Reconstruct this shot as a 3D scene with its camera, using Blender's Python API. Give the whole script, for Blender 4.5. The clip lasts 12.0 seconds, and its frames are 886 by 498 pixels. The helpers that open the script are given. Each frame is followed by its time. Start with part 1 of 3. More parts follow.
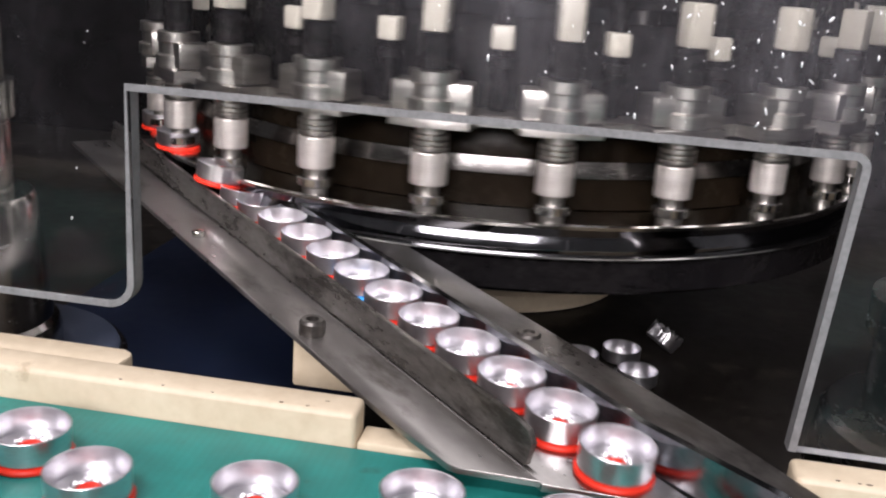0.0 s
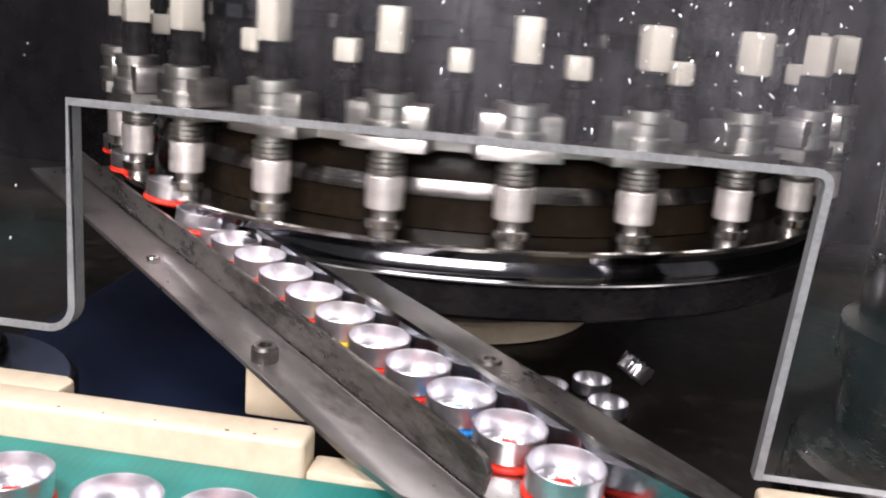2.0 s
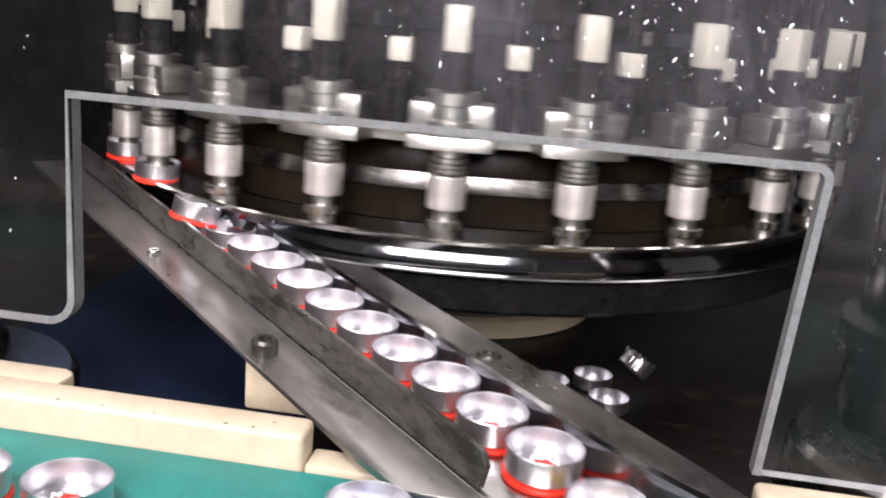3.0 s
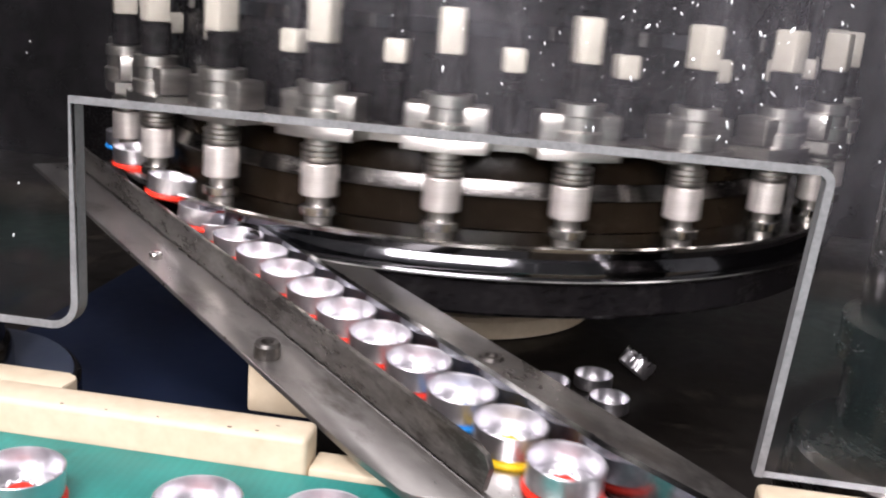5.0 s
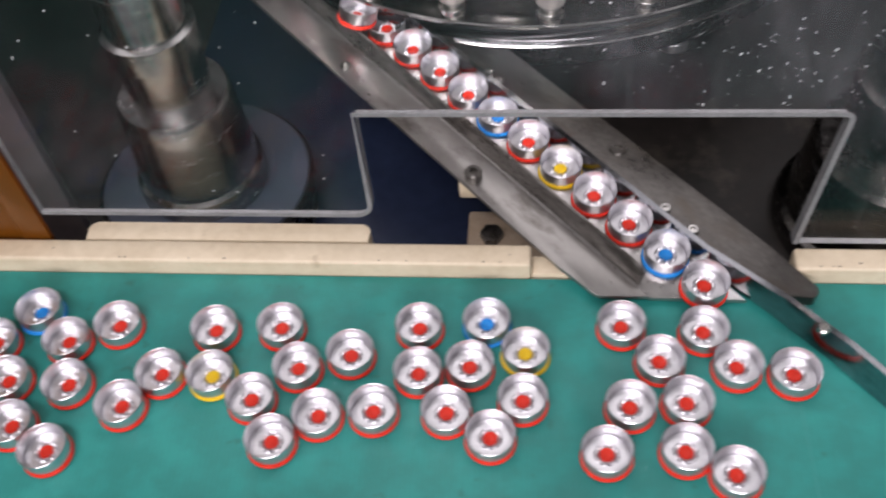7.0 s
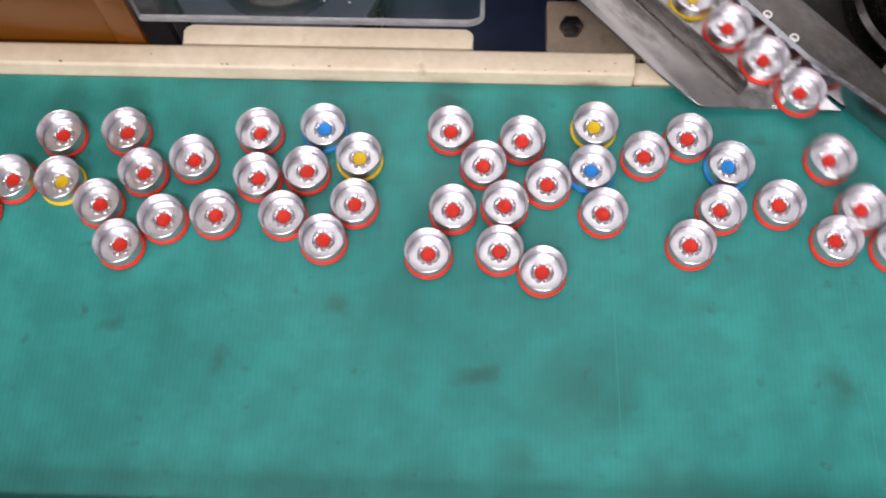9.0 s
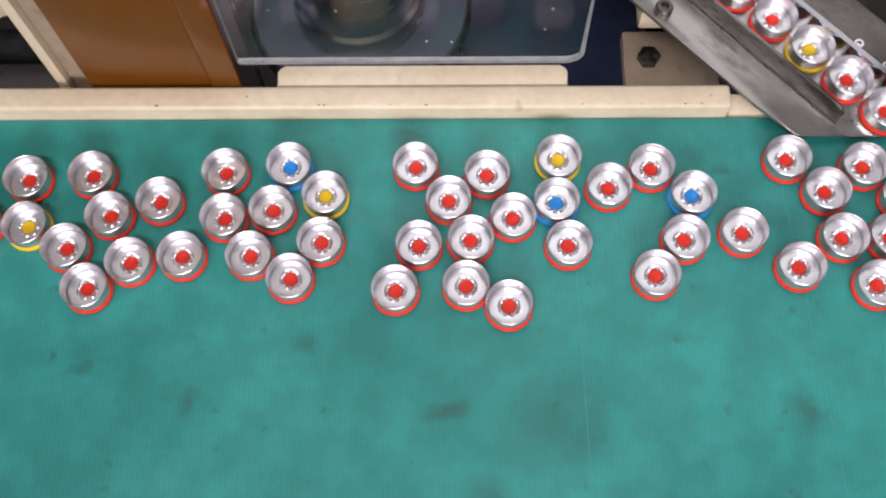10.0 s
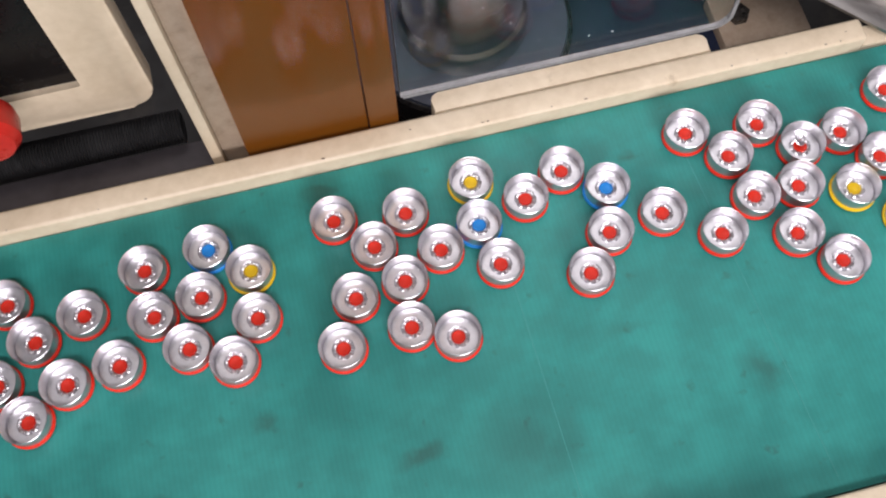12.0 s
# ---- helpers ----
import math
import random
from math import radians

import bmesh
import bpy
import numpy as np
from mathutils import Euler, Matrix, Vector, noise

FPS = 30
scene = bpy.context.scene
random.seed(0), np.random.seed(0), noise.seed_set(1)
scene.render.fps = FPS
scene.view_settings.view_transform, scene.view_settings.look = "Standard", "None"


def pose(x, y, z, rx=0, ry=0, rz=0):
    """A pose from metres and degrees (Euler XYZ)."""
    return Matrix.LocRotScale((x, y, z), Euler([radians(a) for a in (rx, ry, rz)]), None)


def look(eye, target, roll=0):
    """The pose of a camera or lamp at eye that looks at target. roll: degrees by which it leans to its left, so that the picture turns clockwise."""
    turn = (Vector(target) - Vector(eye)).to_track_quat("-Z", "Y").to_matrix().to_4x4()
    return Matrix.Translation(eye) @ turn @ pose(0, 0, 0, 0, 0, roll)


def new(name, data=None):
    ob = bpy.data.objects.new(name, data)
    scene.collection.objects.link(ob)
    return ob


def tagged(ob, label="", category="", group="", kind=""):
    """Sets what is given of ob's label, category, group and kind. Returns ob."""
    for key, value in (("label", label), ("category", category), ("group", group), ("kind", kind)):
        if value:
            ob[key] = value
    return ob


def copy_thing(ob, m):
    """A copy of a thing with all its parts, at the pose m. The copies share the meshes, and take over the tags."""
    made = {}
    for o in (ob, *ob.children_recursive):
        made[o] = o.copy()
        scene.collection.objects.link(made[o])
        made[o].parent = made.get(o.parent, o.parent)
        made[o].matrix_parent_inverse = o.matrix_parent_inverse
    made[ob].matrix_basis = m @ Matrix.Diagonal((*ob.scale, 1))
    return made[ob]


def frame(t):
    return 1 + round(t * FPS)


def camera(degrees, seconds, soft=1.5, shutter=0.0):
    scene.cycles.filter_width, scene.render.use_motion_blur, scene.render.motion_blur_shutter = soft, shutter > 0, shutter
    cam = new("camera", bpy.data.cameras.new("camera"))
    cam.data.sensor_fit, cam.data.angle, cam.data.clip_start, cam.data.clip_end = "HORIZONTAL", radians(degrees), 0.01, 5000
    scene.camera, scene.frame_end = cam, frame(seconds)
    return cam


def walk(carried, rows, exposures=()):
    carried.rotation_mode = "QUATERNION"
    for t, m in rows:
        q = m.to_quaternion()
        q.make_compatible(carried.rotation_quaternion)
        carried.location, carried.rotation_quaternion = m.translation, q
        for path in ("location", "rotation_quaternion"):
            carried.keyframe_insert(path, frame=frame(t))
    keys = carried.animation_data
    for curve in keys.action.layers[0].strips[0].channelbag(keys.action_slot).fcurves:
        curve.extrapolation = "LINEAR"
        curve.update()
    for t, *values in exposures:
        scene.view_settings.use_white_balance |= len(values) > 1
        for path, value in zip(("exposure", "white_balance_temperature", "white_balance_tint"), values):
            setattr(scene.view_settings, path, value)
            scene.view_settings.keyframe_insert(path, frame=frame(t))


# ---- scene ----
cam = camera(48.8, 12.0, soft=2.0, shutter=0.3)
PATH = [
    (0.0, pose(0.1355, -0.1833, 0.1281, 73.01, -3.84, 9.86)),
    (0.5, pose(0.1396, -0.1755, 0.1226, 73.97, -4.22, 9.08)),
    (1.0, pose(0.1412, -0.1745, 0.1235, 74.51, -3.83, 8.96)),
    (1.5, pose(0.1448, -0.1743, 0.1233, 74.79, -3.78, 9.57)),
    (2.0, pose(0.1413, -0.1748, 0.1217, 75.32, -4.23, 8.73)),
    (2.5, pose(0.1422, -0.1742, 0.1218, 74.88, -4.26, 8.82)),
    (4.5, pose(0.1429, -0.1761, 0.1200, 75.68, -4.35, 9.56)),
    (5.0, pose(0.1415, -0.1751, 0.1228, 74.94, -4.18, 8.87)),
    (5.2, pose(0.1403, -0.1708, 0.1288, 70.47, -3.21, 9.21)),
    (5.5, pose(0.1385, -0.1575, 0.1392, 65.13, -2.78, 8.58)),
    (5.7, pose(0.1387, -0.1523, 0.1658, 57.81, -1.02, 7.47)),
    (6.0, pose(0.1234, -0.1730, 0.2286, 48.79, 0.55, 7.12)),
    (6.2, pose(0.0977, -0.1892, 0.2673, 44.88, 0.76, 7.27)),
    (6.5, pose(0.0825, -0.1824, 0.3251, 35.83, 4.87, 8.85)),
    (6.8, pose(0.0842, -0.1931, 0.3479, 36.86, 5.72, 7.29)),
    (7.0, pose(0.0826, -0.2069, 0.3541, 37.16, 3.92, 3.84)),
    (7.2, pose(0.0877, -0.2051, 0.3649, 32.23, 2.25, 2.49)),
    (7.5, pose(0.0706, -0.2136, 0.3731, 27.04, -0.56, -1.04)),
    (9.5, pose(-0.0099, -0.1757, 0.3939, 20.32, 1.50, 2.51)),
    (10.0, pose(-0.0397, -0.1753, 0.3959, 21.39, 1.19, 0.41)),
    (10.5, pose(-0.0698, -0.1779, 0.4013, 21.63, 0.79, -4.01)),
    (11.0, pose(-0.1081, -0.1751, 0.4026, 21.77, 0.97, -4.49)),
    (11.5, pose(-0.1409, -0.1646, 0.3996, 21.31, 0.64, -8.45)),
    (12.0, pose(-0.1688, -0.1641, 0.3986, 22.01, 1.05, -13.90)),
]
walk(cam, PATH, exposures=[(0, 0.55), (0.5, 0.85), (1.2, 0.95), (5.0, 0.95), (5.6, 1.02), (6.4, 0.1), (7.0, 0.12), (7.5, 0.22), (9.5, 0.28), (12, 0.30)])

# ---- light: three unseen area lamps, added for brightness and highlights, and a dim hall ----
world = bpy.data.worlds.new("hall_air")
scene.world = world
world.use_nodes = True
world.node_tree.nodes["Background"].inputs[0].default_value = (0.75, 0.85, 1.0, 1)
world.node_tree.nodes["Background"].inputs[1].default_value = 0.05


def unseen_lamp(x, y, z, rz, power, aim, deep=0.12, wide=1.2):
    lamp = bpy.data.lights.new("unseen_lamp", "AREA")
    lamp.shape, lamp.size, lamp.size_y, lamp.energy = "RECTANGLE", wide, deep, power
    lamp.color = (1.0, 0.930, 0.965)
    ob = new("unseen_lamp", lamp)
    ob.matrix_world = look((x, y, z), aim, rz)
    return ob


unseen_lamp(-0.25, -0.85, 1.65, 0, 15, (0.0, 0.05, 0.0))
# wide added panel, stands in for a bright ceiling mirrored in the metal
unseen_lamp(0.0, 0.95, 2.10, 0, 14, (0.0, 0.2, 0.0), 1.2, 3.4)
# low front lamp, added to give the metal broad highlights
unseen_lamp(0.12, -1.6, 0.80, 0, 22, (0.03, 0.2, 0.0), 0.45)


# ---- materials ----
def mat(name):
    m = bpy.data.materials.new(name)
    m.use_nodes = True
    nt = m.node_tree
    return m, nt, nt.nodes["Principled BSDF"]


def link(nt, a, ai, b, bi):
    nt.links.new(a.outputs[ai], b.inputs[bi])


def coords(nt, scale=(1, 1, 1)):
    tc = nt.nodes.new("ShaderNodeTexCoord")
    mp = nt.nodes.new("ShaderNodeMapping")
    mp.inputs["Scale"].default_value = scale
    link(nt, tc, "Object", mp, "Vector")
    return mp


def noise_tex(nt, vec, scale, detail=4, rough=0.6):
    n = nt.nodes.new("ShaderNodeTexNoise")
    n.inputs["Scale"].default_value = scale
    n.inputs["Detail"].default_value = detail
    n.inputs["Roughness"].default_value = rough
    link(nt, vec, 0, n, "Vector")
    return n


def ramp(nt, src, stops, out=0):
    r = nt.nodes.new("ShaderNodeValToRGB")
    els = r.color_ramp.elements
    els[0].position, els[0].color = stops[0][0], (*stops[0][1], 1)
    els[1].position, els[1].color = stops[-1][0], (*stops[-1][1], 1)
    for p, c in stops[1:-1]:
        e = els.new(p)
        e.color = (*c, 1)
    link(nt, src, out, r, "Fac")
    return r


def mix(nt, fac, a, b, kind="MIX"):
    m = nt.nodes.new("ShaderNodeMix")
    m.data_type, m.blend_type = "RGBA", kind
    for sock, val in ((m.inputs[0], fac), (m.inputs[6], a), (m.inputs[7], b)):
        if isinstance(val, tuple) and len(val) == 2:
            nt.links.new(val[0].outputs[val[1]], sock)
        elif isinstance(val, tuple):
            sock.default_value = (*val, 1)
        else:
            sock.default_value = val
    return m


def bump(nt, b, src, strength, dist, out=0):
    n = nt.nodes.new("ShaderNodeBump")
    n.inputs["Strength"].default_value = strength
    n.inputs["Distance"].default_value = dist
    link(nt, src, out, n, "Height")
    link(nt, n, 0, b, "Normal")
    return n


def surface(name, dark, light, rough=(0.4, 0.6), metal=0.0, scale=40, stretch=(1, 1, 1), bumpy=0.0, bump_d=0.0003, coat=0.0, spec=0.5, stain=None, stain_scale=14, stain_at=(0.52, 0.68)):
    """A two-scale surface: fine grain, larger blotches, and stains where wanted."""
    m, nt, b = mat(name)
    vec = coords(nt, stretch)
    fine = noise_tex(nt, vec, scale * 8, 3)
    big = noise_tex(nt, vec, scale, 5)
    blend = nt.nodes.new("ShaderNodeMath")
    blend.operation = "MULTIPLY_ADD"
    blend.inputs[1].default_value = 0.35
    link(nt, fine, 0, blend, 0)
    half = nt.nodes.new("ShaderNodeMath")
    half.operation = "MULTIPLY"
    half.inputs[1].default_value = 0.65
    link(nt, big, 0, half, 0)
    link(nt, half, 0, blend, 2)
    col = ramp(nt, blend, [(0.35, dark), (0.65, light)])
    last = (col, 0)
    if stain:
        st = noise_tex(nt, vec, stain_scale, 6, 0.65)
        fac = ramp(nt, st, [(stain_at[0], (0, 0, 0)), (stain_at[1], (1, 1, 1))])
        mx = mix(nt, (fac, 0), last, stain)
        last = (mx, 2)
    nt.links.new(last[0].outputs[last[1]], b.inputs["Base Color"])
    rr = ramp(nt, blend, [(0.35, (rough[0],) * 3), (0.65, (rough[1],) * 3)])
    link(nt, rr, 0, b, "Roughness")
    b.inputs["Metallic"].default_value = metal
    b.inputs["Coat Weight"].default_value = coat
    b.inputs["Specular IOR Level"].default_value = spec
    if bumpy:
        bump(nt, b, blend, bumpy, bump_d)
    return m


M_CREAM = surface("cream_paint", (0.63, 0.525, 0.375), (0.75, 0.645, 0.485), (0.35, 0.5), 0, 25, bumpy=0.15, bump_d=0.0004, stain=(0.40, 0.30, 0.18), stain_scale=60, stain_at=(0.66, 0.80))
M_CHIP = surface("bare_chip", (0.10, 0.07, 0.05), (0.22, 0.16, 0.11), (0.6, 0.8), 0, 300)
M_STEEL = surface("stainless_sheet", (0.38, 0.365, 0.35), (0.50, 0.485, 0.47), (0.24, 0.36), 1.0, 30, (1, 2, 2), 0.05, 0.0001, stain=(0.50, 0.47, 0.43), stain_scale=30, stain_at=(0.57, 0.70))
M_FLANGE = surface("dusty_flange_steel", (0.33, 0.315, 0.30), (0.44, 0.425, 0.41), (0.26, 0.36), 0.92, 10, (1, 2.5, 2.5), stain=(0.20, 0.185, 0.17), stain_scale=18, stain_at=(0.54, 0.66))
M_WALLSTEEL = surface("greasy_guide_steel", (0.15, 0.138, 0.128), (0.30, 0.285, 0.27), (0.22, 0.40), 0.85, 22, (1, 3, 3), stain=(0.085, 0.077, 0.07), stain_scale=26, stain_at=(0.52, 0.66))
M_GREASY = surface("greasy_steel", (0.10, 0.094, 0.088), (0.19, 0.18, 0.17), (0.26, 0.40), 0.9, 35, (1, 2, 2), stain=(0.12, 0.105, 0.09), stain_scale=40, stain_at=(0.50, 0.72))
M_CHROME = surface("polished_steel", (0.60, 0.59, 0.57), (0.72, 0.71, 0.69), (0.10, 0.20), 1.0, 60, bumpy=0.04, bump_d=0.0001)
M_POST = surface("turned_steel", (0.36, 0.345, 0.325), (0.50, 0.48, 0.455), (0.28, 0.40), 1.0, 80, (1, 1, 8), 0.06, 0.0001)
M_COLUMN = surface("dull_column_steel", (0.36, 0.35, 0.345), (0.50, 0.49, 0.48), (0.16, 0.28), 1.0, 30, (1, 1, 4))
# darker copy of the column steel, which keeps its highlights faint
M_DIMSTEEL = surface("darker_column_steel", (0.11, 0.105, 0.10), (0.20, 0.19, 0.185), (0.16, 0.30), 1.0, 30, (1, 1, 4))
M_STRIP = surface("polished_strip", (0.28, 0.29, 0.31), (0.42, 0.43, 0.455), (0.10, 0.22), 1.0, 40, (1, 2, 2))
M_BLUEGREY = surface("blue_grey_enamel", (0.02, 0.026, 0.042), (0.034, 0.043, 0.066), (0.3, 0.45), 0, 20)
M_RING = surface("dark_polished_ring", (0.17, 0.17, 0.185), (0.26, 0.26, 0.28), (0.06, 0.13), 1.0, 40, bumpy=0.05, bump_d=0.0003)
M_BRONZE = surface("satin_bushing", (0.58, 0.54, 0.51), (0.70, 0.66, 0.63), (0.30, 0.42), 0.75, 60, (1, 1, 6))
M_TAN = surface("tan_surface", (0.30, 0.23, 0.165), (0.40, 0.32, 0.24), (0.4, 0.55), 0, 40, stain=(0.18, 0.13, 0.09), stain_scale=60, stain_at=(0.55, 0.75))
M_BLACK = surface("black_oxide", (0.0045, 0.0042, 0.0048), (0.011, 0.010, 0.0105), (0.18, 0.34), 0.0, 40, spec=0.2, bumpy=0.08, bump_d=0.0002)
M_DRUM = surface("oiled_brown_drum", (0.0055, 0.0038, 0.0024), (0.010, 0.0070, 0.0045), (0.2, 0.3), 0.0, 25, spec=0.06)
M_DECK = surface("oily_deck", (0.005, 0.0042, 0.0036), (0.014, 0.0118, 0.0100), (0.3, 0.5), 0.0, 14, spec=0.3, bumpy=0.1, bump_d=0.0004, stain=(0.036, 0.030, 0.024), stain_scale=30, stain_at=(0.56, 0.70))
M_NAVY = surface("navy_enamel", (0.008, 0.012, 0.028), (0.014, 0.021, 0.046), (0.3, 0.42), 0, 14, spec=0.3)
M_NYLON = surface("nylon_roller", (0.30, 0.28, 0.24), (0.38, 0.36, 0.31), (0.35, 0.5), 0, 90)
M_RUBBER = surface("black_rubber", (0.012, 0.012, 0.013), (0.03, 0.03, 0.032), (0.5, 0.7), 0, 60)
M_SLATE = surface("grey_plate", (0.042, 0.037, 0.041), (0.075, 0.067, 0.072), (0.35, 0.55), 0.2, 22)
M_KNOB = surface("red_knob_plastic", (0.50, 0.018, 0.012), (0.60, 0.03, 0.02), (0.25, 0.35), 0, 60)
M_CONCRETE = surface("hall_concrete", (0.16, 0.16, 0.155), (0.24, 0.235, 0.225), (0.7, 0.9), 0, 2)
M_WALL = surface("hall_paint", (0.60, 0.61, 0.61), (0.70, 0.71, 0.71), (0.7, 0.9), 0, 1.5)


def make_alu():
    m, nt, b = mat("drawn_aluminium")
    vec = coords(nt, (1, 1, 3))
    info = nt.nodes.new("ShaderNodeObjectInfo")
    shift = nt.nodes.new("ShaderNodeVectorMath")
    shift.operation = "ADD"
    link(nt, vec, 0, shift, 0)
    link(nt, info, "Random", shift, 1)
    vec = shift
    n = noise_tex(nt, vec, 420, 4)
    n2 = noise_tex(nt, vec, 70, 3)
    col = ramp(nt, n, [(0.3, (0.74, 0.73, 0.76)), (0.7, (0.84, 0.83, 0.86))])
    link(nt, col, 0, b, "Base Color")
    b.inputs["Metallic"].default_value = 1.0
    rr = ramp(nt, n2, [(0.3, (0.29,) * 3), (0.7, (0.39,) * 3)])
    link(nt, rr, 0, b, "Roughness")
    bump(nt, b, n2, 0.10, 0.0003)
    return m


def make_plastic(name, dark, light):
    m, nt, b = mat(name)
    n = noise_tex(nt, coords(nt), 200, 3)
    col = ramp(nt, n, [(0.3, dark), (0.7, light)])
    link(nt, col, 0, b, "Base Color")
    b.inputs["Roughness"].default_value = 0.42
    b.inputs["Specular IOR Level"].default_value = 0.3
    b.inputs["Subsurface Weight"].default_value = 0.0
    return m


M_ALU = make_alu()
M_PLASTIC = {
    "red": make_plastic("red_plastic", (0.66, 0.026, 0.012), (0.78, 0.040, 0.020)),
    "blue": make_plastic("blue_plastic", (0.015, 0.22, 0.66), (0.025, 0.30, 0.80)),
    "yellow": make_plastic("yellow_plastic", (0.75, 0.48, 0.01), (0.86, 0.58, 0.02)),
}


def make_glass(name, tint, rough, scratch):
    m, nt, b = mat(name)
    b.inputs["Base Color"].default_value = (*tint, 1)
    b.inputs["Transmission Weight"].default_value = 1.0
    b.inputs["IOR"].default_value = 1.45
    vec = coords(nt)
    n = noise_tex(nt, vec, 26, 6, 0.7)
    rr = ramp(nt, n, [(0.4, (rough,) * 3), (0.75, (rough + scratch,) * 3)])
    link(nt, rr, 0, b, "Roughness")
    return m


def add_dust_and_glare(m, amount):
    """Dust, fine scratches and a painted glare veil: a thin pale scatter over the clear sheet."""
    nt = m.node_tree
    out, b = nt.nodes["Material Output"], nt.nodes["Principled BSDF"]
    d = nt.nodes.new("ShaderNodeBsdfDiffuse")
    d.inputs[0].default_value = (0.66, 0.63, 0.70, 1)
    vec = coords(nt, (1, 1, 0.35))
    n = noise_tex(nt, vec, 30, 9, 0.78)
    f = ramp(nt, n, [(0.38, (amount * 0.25,) * 3), (0.52, (amount,) * 3), (0.62, (amount * 2.4,) * 3), (0.72, (amount * 7.0,) * 3)])
    # a veil of glare painted as denser scatter high over the chute, thin elsewhere
    glare_veil = nt.nodes.new("ShaderNodeMapping")
    glare_veil.vector_type = "TEXTURE"
    glare_veil.inputs["Location"].default_value = (0.19, 0.06, 0.150)
    glare_veil.inputs["Scale"].default_value = (0.17, 1.0, 0.085)
    link(nt, coords(nt), 0, glare_veil, "Vector")
    g = nt.nodes.new("ShaderNodeTexGradient")
    g.gradient_type = "SPHERICAL"
    link(nt, glare_veil, 0, g, "Vector")
    gr = ramp(nt, g, [(0.0, (0.20,) * 3), (0.40, (2.1,) * 3)])
    f = mix(nt, 1.0, (f, 0), (gr, 0), "MULTIPLY")
    mx = nt.nodes.new("ShaderNodeMixShader")
    link(nt, f, 2, mx, 0)
    link(nt, b, 0, mx, 1)
    link(nt, d, 0, mx, 2)
    link(nt, mx, 0, out, 0)


M_ACRYLIC = make_glass("clear_acrylic", (0.97, 0.98, 0.98), 0.01, 0.05)
M_AMBER = make_glass("amber_acrylic", (0.62, 0.30, 0.06), 0.15, 0.12)
M_AMBER.node_tree.nodes["Principled BSDF"].inputs["Transmission Weight"].default_value = 0.55
M_AMBER.node_tree.nodes["Principled BSDF"].inputs["Base Color"].default_value = (0.24, 0.088, 0.010, 1)
add_dust_and_glare(M_ACRYLIC, 0.013)
M_ACRYLIC.node_tree.nodes["Principled BSDF"].inputs["IOR"].default_value = 1.22
M_AMBER.node_tree.nodes["Principled BSDF"].inputs["IOR"].default_value = 1.30
# oil droplets coloured nearly white, so each shows as a lamp's glint
M_DROP_GLINT = surface("oil_drop_glint", (0.88, 0.88, 0.9), (0.95, 0.95, 0.96), (0.25, 0.4), 0.5, 90)
M_FROST = surface("sawn_acrylic_edge", (0.17, 0.17, 0.175), (0.28, 0.28, 0.285), (0.5, 0.7), 0, 90, bumpy=0.3, bump_d=0.0003)


